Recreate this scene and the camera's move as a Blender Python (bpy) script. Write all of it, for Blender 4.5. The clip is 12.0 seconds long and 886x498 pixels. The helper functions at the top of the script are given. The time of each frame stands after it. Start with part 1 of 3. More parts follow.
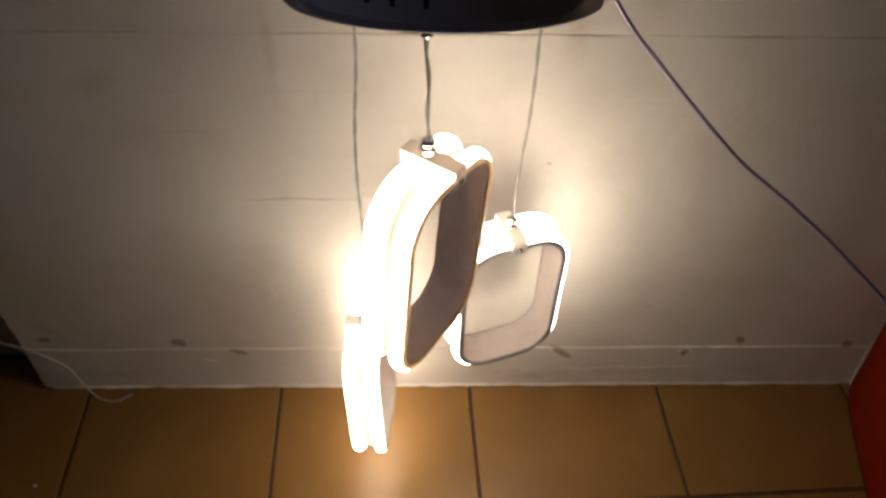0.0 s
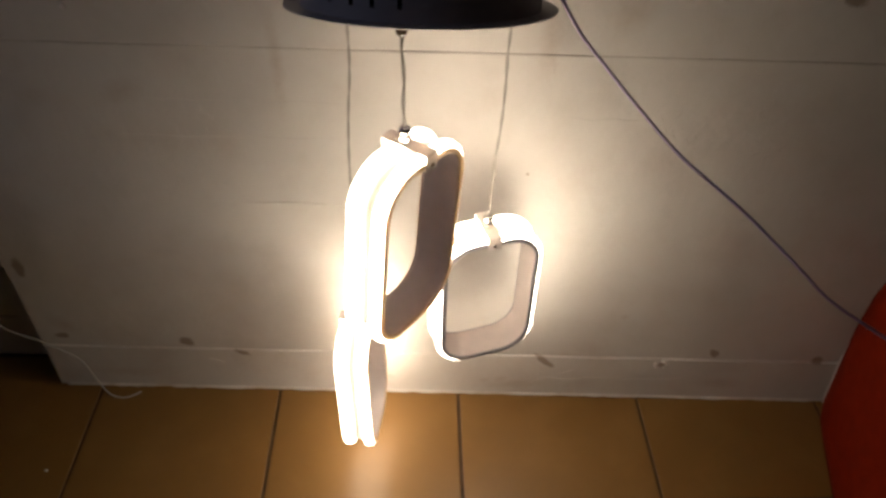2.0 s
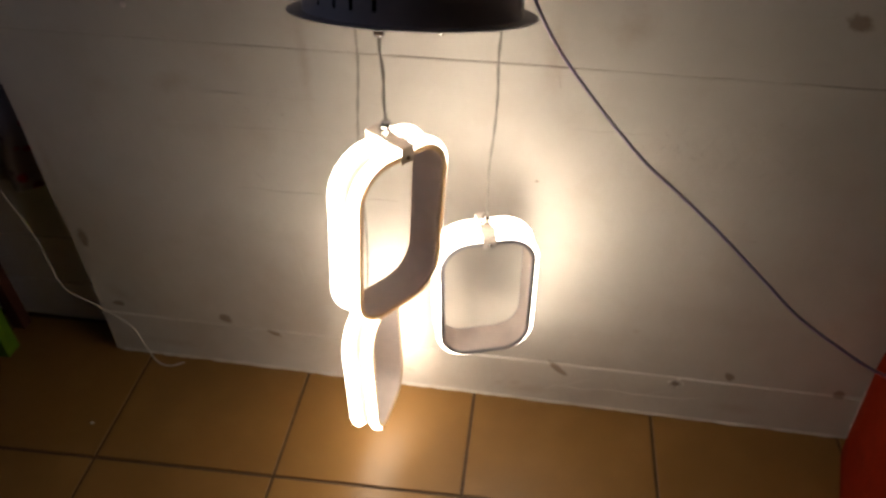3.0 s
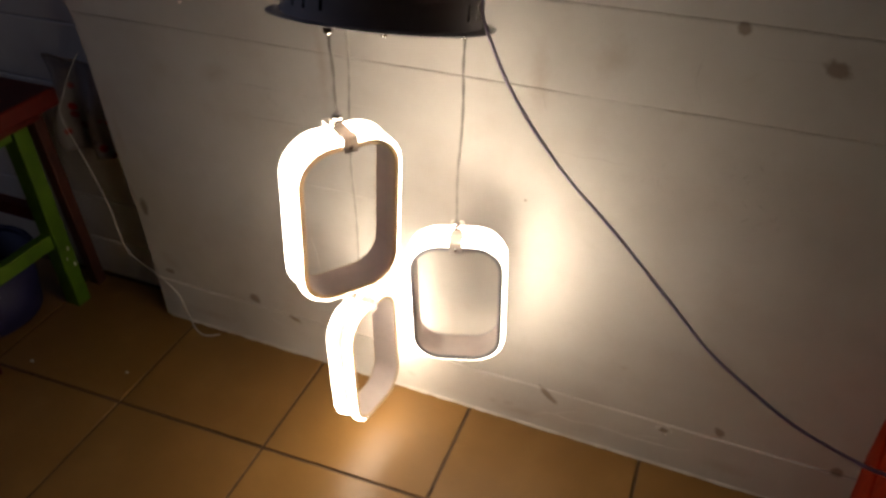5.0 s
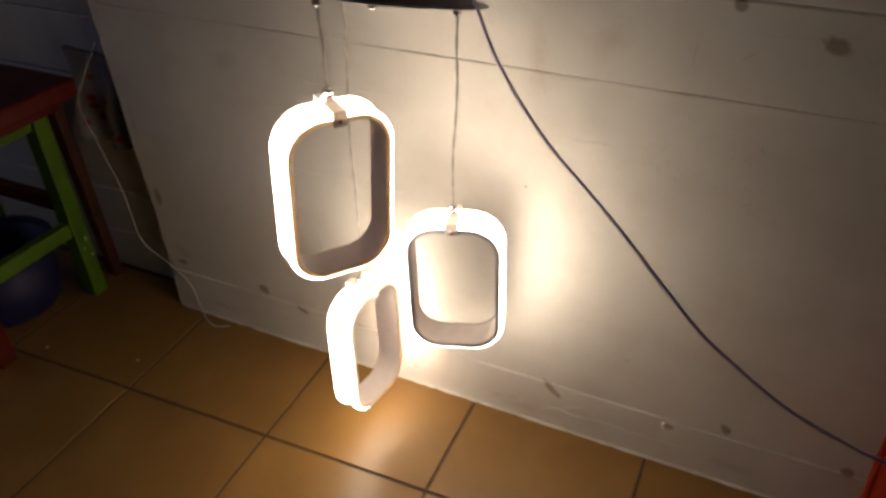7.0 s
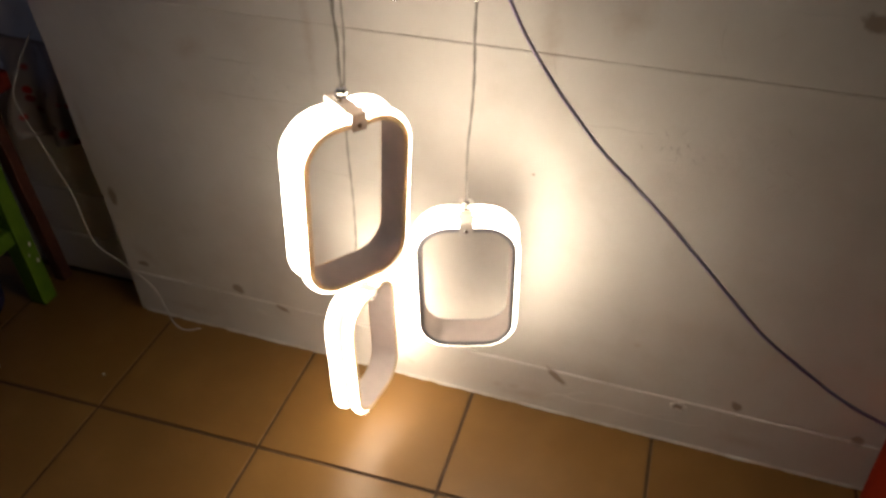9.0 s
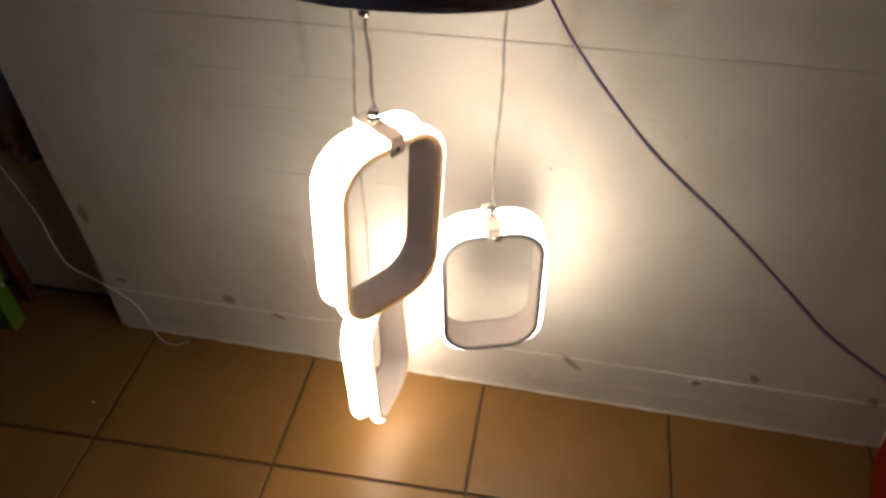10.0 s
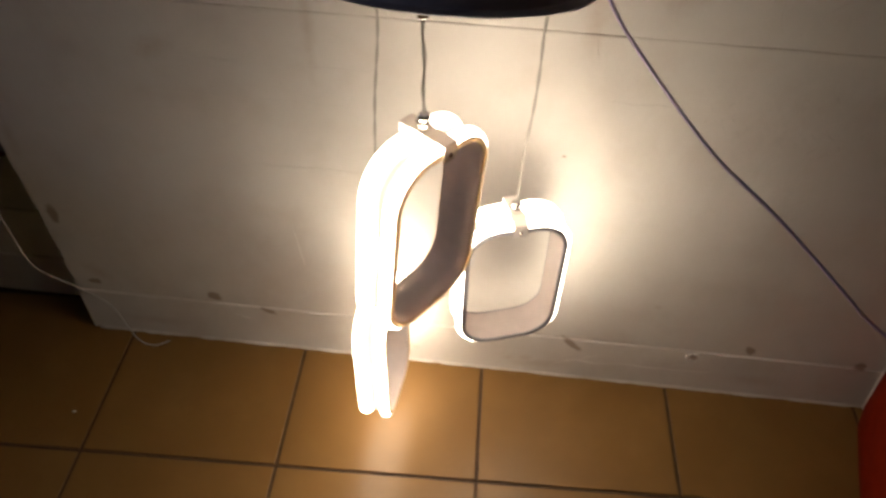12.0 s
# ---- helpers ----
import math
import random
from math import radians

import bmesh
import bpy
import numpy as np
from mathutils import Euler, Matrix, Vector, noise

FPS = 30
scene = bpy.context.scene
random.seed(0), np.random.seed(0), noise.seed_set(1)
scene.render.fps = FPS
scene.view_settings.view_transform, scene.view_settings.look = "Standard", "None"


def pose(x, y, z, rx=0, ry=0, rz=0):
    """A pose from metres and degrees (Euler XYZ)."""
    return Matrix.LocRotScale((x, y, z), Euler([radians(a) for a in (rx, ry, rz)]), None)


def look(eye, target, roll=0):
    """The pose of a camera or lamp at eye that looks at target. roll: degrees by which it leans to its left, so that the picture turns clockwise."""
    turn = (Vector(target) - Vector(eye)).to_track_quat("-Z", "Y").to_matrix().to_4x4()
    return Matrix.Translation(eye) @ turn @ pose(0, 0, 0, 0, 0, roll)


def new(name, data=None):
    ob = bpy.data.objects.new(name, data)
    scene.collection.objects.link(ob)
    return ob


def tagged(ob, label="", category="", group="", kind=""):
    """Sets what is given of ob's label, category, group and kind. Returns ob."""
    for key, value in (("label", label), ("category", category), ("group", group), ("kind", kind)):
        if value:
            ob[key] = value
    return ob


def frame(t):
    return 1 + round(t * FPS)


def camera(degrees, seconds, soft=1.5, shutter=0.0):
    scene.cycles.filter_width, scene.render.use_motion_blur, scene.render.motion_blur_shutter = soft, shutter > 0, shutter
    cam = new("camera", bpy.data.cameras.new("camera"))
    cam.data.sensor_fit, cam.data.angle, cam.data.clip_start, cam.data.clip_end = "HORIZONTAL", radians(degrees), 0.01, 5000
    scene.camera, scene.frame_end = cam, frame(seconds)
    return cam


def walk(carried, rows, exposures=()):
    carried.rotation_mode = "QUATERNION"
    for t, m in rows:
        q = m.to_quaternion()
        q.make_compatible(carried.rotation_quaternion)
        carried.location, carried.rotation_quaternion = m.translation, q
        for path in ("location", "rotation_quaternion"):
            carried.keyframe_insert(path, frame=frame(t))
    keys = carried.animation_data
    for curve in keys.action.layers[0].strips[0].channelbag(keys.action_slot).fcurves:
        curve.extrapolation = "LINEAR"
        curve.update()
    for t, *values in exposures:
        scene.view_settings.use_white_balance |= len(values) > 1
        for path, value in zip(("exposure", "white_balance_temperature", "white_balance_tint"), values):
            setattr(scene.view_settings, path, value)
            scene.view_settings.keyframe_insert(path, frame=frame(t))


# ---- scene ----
cam = camera(59.6, 12.0, soft=3.0)
PATH = [
    (0, (-0.076, -0.793, 1.135), (-0.03, 0.621, -0.279), 0.9),
    (0.5, (-0.07, -0.796, 1.136), (-0.039, 0.628, -0.268), 0.7),
    (1, (-0.05, -0.815, 1.132), (-0.064, 0.634, -0.246), 1.2),
    (1.5, (-0.051, -0.856, 1.132), (-0.046, 0.624, -0.213), 1.3),
    (2, (-0.032, -0.918, 1.142), (-0.033, 0.599, -0.161), 1.0),
    (2.5, (0.045, -0.951, 1.153), (-0.123, 0.573, -0.13), 0.5),
    (3, (0.114, -0.974, 1.154), (-0.154, 0.555, -0.108), -0.9),
    (5, (0.378, -0.978, 1.137), (-0.275, 0.508, -0.031), -1.1),
    (5.5, (0.426, -0.979, 1.114), (-0.289, 0.5, -0.027), -1.4),
    (6, (0.436, -0.983, 1.103), (-0.312, 0.487, -0.028), -2.1),
    (6.5, (0.437, -0.986, 1.093), (-0.317, 0.487, -0.03), -2.0),
    (7, (0.44, -0.976, 1.091), (-0.31, 0.496, -0.037), -2.1),
    (9, (0.285, -0.94, 1.104), (-0.25, 0.546, -0.123), -1.2),
    (9.5, (0.223, -0.911, 1.111), (-0.254, 0.557, -0.16), -1.4),
    (10, (0.145, -0.887, 1.137), (-0.206, 0.563, -0.195), -1.9),
    (10.5, (0.052, -0.891, 1.157), (-0.122, 0.542, -0.228), -0.2),
    (11, (0.014, -0.888, 1.16), (-0.128, 0.533, -0.24), 1.5),
    (11.5, (0.004, -0.878, 1.156), (-0.072, 0.538, -0.255), 2.8),
    (12, (0.006, -0.857, 1.156), (-0.13, 0.553, -0.255), 1.3),
]
EXPOSURES = [(0.0, -0.14), (3.0, -0.11), (5.5, 0.0), (7.0, 0.02), (9.5, 0.05), (12.0, 0.06)]
walk(cam, [(t, look(eye, target, roll)) for t, eye, target, roll in PATH], EXPOSURES)

# ---- world, lights, exposure ----
world = bpy.data.worlds.new("dusk")
scene.world = world
world.use_nodes = True
wt = world.node_tree
sky = wt.nodes.new("ShaderNodeTexSky")
sky.sky_type, sky.sun_disc = "NISHITA", False
sky.sun_elevation, sky.sun_rotation = radians(4), radians(80)
wt.links.new(sky.outputs["Color"], wt.nodes["Background"].inputs["Color"])
wt.nodes["Background"].inputs["Strength"].default_value = 0.02


LED_STRENGTH = 20.0
LED_COLOUR = (1.0, 0.85, 0.675, 1)

# dim bluish dusk fill from the left; its opening in the unseen west wall is assumed
dusk_fill = new("dusk_fill_light", bpy.data.lights.new("dusk_fill_light", "AREA"))
dusk_fill.data.shape, dusk_fill.data.size, dusk_fill.data.size_y = "RECTANGLE", 0.9, 1.0
dusk_fill.data.energy, dusk_fill.data.color = 2.0, (0.52, 0.62, 1.0)
dusk_fill.matrix_world = look((-2.38, -0.95, 1.6), (-0.7, -0.2, 0.6))


# ---- materials ----
def mat(name):
    m = bpy.data.materials.new(name)
    m.use_nodes = True
    nt = m.node_tree
    return m, nt, nt.nodes["Principled BSDF"]


def add(nt, kind, **inputs):
    n = nt.nodes.new(kind)
    for k, v in inputs.items():
        n.inputs[k.replace("_", " ")].default_value = v
    return n


def noise_node(nt, scale, detail=4.0, rough=0.55, vector=None):
    n = add(nt, "ShaderNodeTexNoise", Scale=scale, Detail=detail, Roughness=rough)
    if vector is not None:
        nt.links.new(vector, n.inputs["Vector"])
    return n


def ramp(nt, fac, stops):
    r = nt.nodes.new("ShaderNodeValToRGB")
    while len(r.color_ramp.elements) < len(stops):
        r.color_ramp.elements.new(0.5)
    for e, (p, c) in zip(r.color_ramp.elements, stops):
        e.position, e.color = p, (c[0], c[1], c[2], 1)
    nt.links.new(fac, r.inputs["Fac"])
    return r.outputs["Color"]


def mixc(nt, fac, a, b, mode="MIX"):
    n = nt.nodes.new("ShaderNodeMix")
    n.data_type, n.blend_type = "RGBA", mode
    for sock, v in ((n.inputs[0], fac), (n.inputs[6], a), (n.inputs[7], b)):
        if isinstance(v, (int, float)):
            sock.default_value = v
        elif isinstance(v, tuple):
            sock.default_value = (v[0], v[1], v[2], 1)
        else:
            nt.links.new(v, sock)
    return n.outputs[2]


def bump(nt, bsdf, height, strength, distance):
    b = add(nt, "ShaderNodeBump", Strength=strength, Distance=distance)
    nt.links.new(height, b.inputs["Height"])
    nt.links.new(b.outputs["Normal"], bsdf.inputs["Normal"])
    return b


def fmath(nt, op, a, b=0.0, clamp=False):
    n = nt.nodes.new("ShaderNodeMath")
    n.operation, n.use_clamp = op, clamp
    for sock, v in ((n.inputs[0], a), (n.inputs[1], b)):
        if isinstance(v, (int, float)):
            sock.default_value = v
        else:
            nt.links.new(v, sock)
    return n.outputs[0]


def simple(name, colour, rough=0.5, metal=0.0, vary=0.12, scale=40.0, relief=0.0, spec=0.5):
    m, nt, b = mat(name)
    n = noise_node(nt, scale, vector=add(nt, "ShaderNodeTexCoord").outputs["Object"])
    lo, hi = tuple(c * (1 - vary) for c in colour), tuple(min(1, c * (1 + vary)) for c in colour)
    nt.links.new(ramp(nt, n.outputs["Fac"], [(0.3, lo), (0.7, hi)]), b.inputs["Base Color"])
    b.inputs["Roughness"].default_value, b.inputs["Metallic"].default_value = rough, metal
    b.inputs["Specular IOR Level"].default_value = spec
    if relief:
        bump(nt, b, n.outputs["Fac"], 0.5, relief)
    return m


# brown knots and stains that show through the white paint: x, z, half width, half height, slant
STAINS = [(-0.482, 0.123, 0.013, 0.011, -0.2), (-0.387, 0.099, 0.014, 0.006, -0.3), (0.152, 0.094, 0.018, 0.009, -0.8),
          (0.360, 0.092, 0.008, 0.007, 0.0), (0.448, 0.122, 0.009, 0.010, -0.3), (0.463, 0.768, 0.017, 0.011, -0.3),
          (0.351, 0.803, 0.009, 0.009, 0.0), (-0.722, 0.290, 0.010, 0.020, 0.0), (-0.700, 0.132, 0.013, 0.007, 0.0),
          (0.088, 0.497, 0.0028, 0.0020, 0.0),
          (0.632, 0.110, 0.010, 0.010, 0.0)]


# faint stains; the upright band at x 0.100, z 0.700 is painted canopy shadow
WEAK_STAINS_AND_SHADE = [(-0.126, 0.044, 0.012, 0.006, -0.4), (0.046, 0.039, 0.011, 0.007, 0.2), (0.075, 0.042, 0.014, 0.008, 0.2), (0.276, 0.208, 0.008, 0.006, 0.0), (-0.255, 0.633, 0.006, 0.008, 0.0),
               (-0.255, 0.665, 0.010, 0.075, 0.0), (0.100, 0.700, 0.014, 0.055, 0.0), (0.20, 0.745, 0.030, 0.030, 0.3), (-0.47, 0.62, 0.035, 0.020, 0.2),
               (0.10, 0.030, 0.05, 0.012, 0.1), (-0.60, 0.040, 0.06, 0.012, 0.0), (0.47, 0.045, 0.05, 0.015, 0.0), (-0.735, 0.45, 0.010, 0.05, 0.0), (-0.69, 0.16, 0.03, 0.02, -0.4)]


def wall_paint(name, stains):
    m, nt, b = mat(name)
    geo = nt.nodes.new("ShaderNodeNewGeometry")
    pos = geo.outputs["Position"]
    big = noise_node(nt, 3.0, 5, vector=pos)
    fine = noise_node(nt, 60.0, 6, 0.65, vector=pos)
    mid = noise_node(nt, 14.0, 4, vector=pos)
    col = ramp(nt, big.outputs["Fac"], [(0.3, (0.60, 0.55, 0.50)), (0.52, (0.68, 0.64, 0.59)), (0.75, (0.72, 0.69, 0.65))])
    dirt = ramp(nt, mid.outputs["Fac"], [(0.50, (0, 0, 0)), (0.85, (1, 1, 1))])
    col = mixc(nt, fmath(nt, "MULTIPLY", dirt, 0.30), col, (0.50, 0.42, 0.34))
    # long brushed streaks along the boards
    stretch = nt.nodes.new("ShaderNodeMapping")
    stretch.inputs["Scale"].default_value = (2.0, 1.0, 90.0)
    nt.links.new(pos, stretch.inputs["Vector"])
    grain = noise_node(nt, 2.0, 4, 0.6, vector=stretch.outputs["Vector"])
    sep = nt.nodes.new("ShaderNodeSeparateXYZ")
    nt.links.new(pos, sep.inputs[0])
    wob = fmath(nt, "MULTIPLY", fmath(nt, "SUBTRACT", noise_node(nt, 90.0, 3, vector=pos).outputs["Fac"], 0.5), 1.1)
    def blots(rows, edge):
        total = None
        for x, z, rx, rz, slant in rows:
            dx = fmath(nt, "SUBTRACT", sep.outputs["X"], x)
            dz = fmath(nt, "SUBTRACT", sep.outputs["Z"], z)
            u = fmath(nt, "DIVIDE", dx, rx)
            v = fmath(nt, "DIVIDE", fmath(nt, "SUBTRACT", dz, fmath(nt, "MULTIPLY", dx, slant)), rz)
            d = fmath(nt, "SQRT", fmath(nt, "ADD", fmath(nt, "MULTIPLY", u, u), fmath(nt, "MULTIPLY", v, v)))
            k = fmath(nt, "MULTIPLY", fmath(nt, "SUBTRACT", 1.15, fmath(nt, "ADD", d, wob)), edge, True)
            total = k if total is None else fmath(nt, "MAXIMUM", total, k)
        return total

    if stains:
        col = mixc(nt, fmath(nt, "MULTIPLY", blots(WEAK_STAINS_AND_SHADE, 0.9), 0.30), col, (0.42, 0.30, 0.21))
        col = mixc(nt, fmath(nt, "MULTIPLY", blots(stains, 2.2), 0.72), col, (0.24, 0.15, 0.085))
    nt.links.new(col, b.inputs["Base Color"])
    b.inputs["Roughness"].default_value = 0.52
    # rippled thick paint in one stretch of the boards
    rip = noise_node(nt, 55.0, 2, vector=pos)
    ux = fmath(nt, "DIVIDE", fmath(nt, "SUBTRACT", sep.outputs["X"], 0.37), 0.13)
    uz = fmath(nt, "DIVIDE", fmath(nt, "SUBTRACT", sep.outputs["Z"], 0.575), 0.055)
    zone = fmath(nt, "SUBTRACT", 1.0, fmath(nt, "ADD", fmath(nt, "MULTIPLY", ux, ux), fmath(nt, "MULTIPLY", uz, uz)), True)
    h = fmath(nt, "ADD", fmath(nt, "MULTIPLY", fine.outputs["Fac"], 0.35), fmath(nt, "MULTIPLY", mid.outputs["Fac"], 0.9))
    h = fmath(nt, "ADD", h, fmath(nt, "MULTIPLY", grain.outputs["Fac"], 0.25))
    h = fmath(nt, "ADD", h, fmath(nt, "MULTIPLY", fmath(nt, "MULTIPLY", rip.outputs["Fac"], zone), 0.8 if stains else 0.0))
    bump(nt, b, h, 0.55, 0.004)
    return m


M_WALL = wall_paint("white_board_paint", STAINS)
M_WALL_BACK = wall_paint("white_wall_paint", [])


def tile_material():
    m, nt, b = mat("glazed_floor_tile")
    geo = nt.nodes.new("ShaderNodeNewGeometry")
    info = nt.nodes.new("ShaderNodeObjectInfo")
    n1 = noise_node(nt, 9.0, 3, 0.5, vector=geo.outputs["Position"])
    n2 = noise_node(nt, 70.0, 4, 0.6, vector=geo.outputs["Position"])
    col = ramp(nt, n1.outputs["Fac"], [(0.2, (0.200, 0.102, 0.025)), (0.5, (0.217, 0.112, 0.028)), (0.72, (0.245, 0.130, 0.035))])
    col = mixc(nt, fmath(nt, "MULTIPLY", n2.outputs["Fac"], 0.22), col, (0.16, 0.080, 0.026))
    col = mixc(nt, fmath(nt, "MULTIPLY", info.outputs["Random"], 0.16), col, (0.15, 0.075, 0.024))
    nt.links.new(col, b.inputs["Base Color"])
    rr = ramp(nt, n1.outputs["Fac"], [(0.3, (0.37,) * 3), (0.7, (0.42,) * 3)])
    nt.links.new(rr, b.inputs["Roughness"])
    b.inputs["Specular IOR Level"].default_value = 0.38
    bump(nt, b, noise_node(nt, 14.0, 2, 0.5, vector=geo.outputs["Position"]).outputs["Fac"], 0.18, 0.004)
    return m


M_TILE = tile_material()
M_GROUT = simple("dark_grout", (0.080, 0.044, 0.022), 0.9, vary=0.3, scale=80, relief=0.001)
M_CEIL = simple("ceiling_paint", (0.50, 0.46, 0.42), 0.8, scale=6)
M_FAR = simple("cream_wall_paint", (0.34, 0.30, 0.26), 0.8, scale=5)


def leaky(name, colour, through_colour, share, rough=0.45):
    """Plastic that lets a little of the light behind it through."""
    m, nt, b = mat(name)
    n = noise_node(nt, 60, vector=add(nt, "ShaderNodeTexCoord").outputs["Object"])
    nt.links.new(ramp(nt, n.outputs["Fac"], [(0.3, tuple(c * 0.92 for c in colour)), (0.7, colour)]), b.inputs["Base Color"])
    b.inputs["Roughness"].default_value = rough
    tr = add(nt, "ShaderNodeBsdfTranslucent", Color=(*through_colour, 1))
    mx = add(nt, "ShaderNodeMixShader", Fac=share)
    nt.links.new(b.outputs[0], mx.inputs[1])
    nt.links.new(tr.outputs[0], mx.inputs[2])
    nt.links.new(mx.outputs[0], nt.nodes["Material Output"].inputs["Surface"])
    return m


M_BAND = leaky("white_inner_band", (0.84, 0.76, 0.73), (0.70, 0.56, 0.51), 0.055, 0.42)
# same silicone as M_RIM; the second ring's duller light is put into the grey
M_RIM_DULL = leaky("silicone_edge_dull_light", (0.42, 0.41, 0.45), (0.30, 0.28, 0.32), 0.05)
M_STRAP = leaky("white_plastic_strap", (0.80, 0.76, 0.74), (0.74, 0.67, 0.60), 0.20)
M_RIM = leaky("tan_silicone_edge", (0.66, 0.55, 0.42), (0.72, 0.60, 0.43), 0.22)
M_GROOVE = simple("dark_tan_groove", (0.42, 0.36, 0.31), 0.6)
M_CANOPY = simple("canopy_lacquer", (0.56, 0.52, 0.54), 0.42, vary=0.05, scale=25)
M_DARK = simple("dark_inside", (0.02, 0.02, 0.02), 0.7)
M_CHROME = simple("chrome", (0.80, 0.78, 0.76), 0.12, 1.0, vary=0.04)
M_STEEL = simple("steel_strand", (0.55, 0.53, 0.50), 0.3, 1.0)
M_CORD = simple("power_cord_plastic", (0.62, 0.50, 0.75), 0.30, vary=0.15, scale=20)
M_STRING = simple("white_string", (0.50, 0.48, 0.45), 0.75, vary=0.2, scale=120, relief=0.0005)
M_RED = simple("red_painted_wood", (0.085, 0.007, 0.003), 0.55, spec=0.2, vary=0.2, scale=18, relief=0.0008)
M_GREEN = simple("green_painted_wood", (0.072, 0.15, 0.006), 0.5, spec=0.3, vary=0.2, scale=22, relief=0.0008)
M_POUF = simple("red_fabric", (0.155, 0.010, 0.0006), 0.9, spec=0.08, vary=0.15, scale=35, relief=0.0012)
M_BROWN = simple("red_brown_wood", (0.075, 0.020, 0.010), 0.6, vary=0.25, scale=20)
M_BLUE = simple("blue_plastic", (0.014, 0.012, 0.065), 0.6, vary=0.1)
M_CHIP = simple("chipped_paint", (0.62, 0.6, 0.5), 0.7)


def wire_material():
    m, nt, b = mat("clear_wire_sheath")
    b.inputs["Base Color"].default_value = (0.34, 0.31, 0.27, 1)
    b.inputs["Roughness"].default_value = 0.30
    b.inputs["Coat Weight"].default_value = 0.3
    return m


M_WIRE = wire_material()


def led_material():
    m, nt, b = mat("lit_silicone_diffuser")
    b.inputs["Base Color"].default_value = (0.85, 0.83, 0.78, 1)
    b.inputs["Roughness"].default_value = 0.5
    b.inputs["Emission Color"].default_value = LED_COLOUR
    b.inputs["Emission Strength"].default_value = LED_STRENGTH
    return m


M_LED = led_material()


def cloth_material():
    m, nt, b = mat("printed_cloth")
    co = add(nt, "ShaderNodeTexCoord").outputs["Object"]
    v = add(nt, "ShaderNodeTexVoronoi", Scale=26.0)
    nt.links.new(co, v.inputs["Vector"])
    spot = ramp(nt, v.outputs["Distance"], [(0.18, (1, 1, 1)), (0.30, (0, 0, 0))])
    hue = ramp(nt, v.outputs["Color"], [(0.35, (0.45, 0.03, 0.03)), (0.6, (0.06, 0.05, 0.06)), (0.8, (0.45, 0.10, 0.10))])
    nt.links.new(mixc(nt, spot, (0.42, 0.38, 0.37), hue), b.inputs["Base Color"])
    b.inputs["Roughness"].default_value = 0.9
    return m


M_CLOTH = cloth_material()


# ---- mesh helpers ----
def finish(name, bm, material, parent=None, label="", smooth=False):
    me = bpy.data.meshes.new(name)
    bmesh.ops.recalc_face_normals(bm, faces=bm.faces)
    for f in bm.faces:
        f.smooth = smooth
    bm.to_mesh(me)
    bm.free()
    me.materials.append(material)
    ob = new(name, me)
    if parent is not None:
        ob.parent = parent
    if label:
        ob["label"] = label
    return ob


part = finish


def thing(name, m=None):
    ob = new(name)
    ob.empty_display_size = 0.05
    if m is not None:
        ob.matrix_world = m
    return ob


def box_bm(x0, x1, y0, y1, z0, z1, bevel=0.0, seg=2):
    bm = bmesh.new()
    bmesh.ops.create_cube(bm, size=1)
    for v in bm.verts:
        v.co = Vector(((x0 + x1) / 2 + v.co.x * (x1 - x0), (y0 + y1) / 2 + v.co.y * (y1 - y0), (z0 + z1) / 2 + v.co.z * (z1 - z0)))
    if bevel:
        bmesh.ops.bevel(bm, geom=bm.edges[:], offset=bevel, segments=seg, affect="EDGES", profile=0.6)
    return bm


def smooth_path(pts, n=8):
    """Catmull-Rom through the points."""
    p = [Vector(q) for q in pts]
    p = [2 * p[0] - p[1]] + p + [2 * p[-1] - p[-2]]
    out = []
    for i in range(1, len(p) - 2):
        for k in range(n):
            t = k / n
            a, b, c, d = p[i - 1:i + 3]
            out.append(0.5 * (2 * b + (c - a) * t + (2 * a - 5 * b + 4 * c - d) * t * t + (3 * b - a - 3 * c + d) * t ** 3))
    return out + [p[-2]]


def tube_bm(path, radius, sides=8, flat=1.0, bm=None):
    """A tube along a list of points; radius may be a function of 0..1."""
    bm = bm or bmesh.new()
    rings = []
    n = len(path)
    side = Vector((1, 0.13, 0.07))
    for i, q in enumerate(path):
        d = (path[min(i + 1, n - 1)] - path[max(i - 1, 0)]).normalized()
        side = (side - d * side.dot(d)).normalized()
        up = d.cross(side)
        r = radius(i / (n - 1)) if callable(radius) else radius
        rings.append([bm.verts.new(q + r * (math.cos(a) * side + flat * math.sin(a) * up)) for a in (2 * math.pi * k / sides for k in range(sides))])
    for a, b in zip(rings, rings[1:]):
        for k in range(sides):
            bm.faces.new((a[k], a[(k + 1) % sides], b[(k + 1) % sides], b[k]))
    bm.faces.new(rings[0][::-1])
    bm.faces.new(rings[-1])
    return bm


def lathe_bm(profile, seg=48, bm=None, at=(0, 0, 0)):
    """A closed turned solid about z from (radius, z) points, outside to axis."""
    bm = bm or bmesh.new()
    rings = []
    for r, z in profile:
        if r < 1e-6:
            rings.append([bm.verts.new(Vector(at) + Vector((0, 0, z)))])
        else:
            rings.append([bm.verts.new(Vector(at) + Vector((r * math.cos(2 * math.pi * k / seg), r * math.sin(2 * math.pi * k / seg), z))) for k in range(seg)])
    for a, b in zip(rings, rings[1:]):
        for k in range(seg):
            j = (k + 1) % seg
            if len(a) == 1 and len(b) > 1:
                bm.faces.new((a[0], b[k], b[j]))
            elif len(b) == 1 and len(a) > 1:
                bm.faces.new((a[k], a[j], b[0]))
            elif len(a) > 1:
                bm.faces.new((a[k], a[j], b[j], b[k]))
    return bm


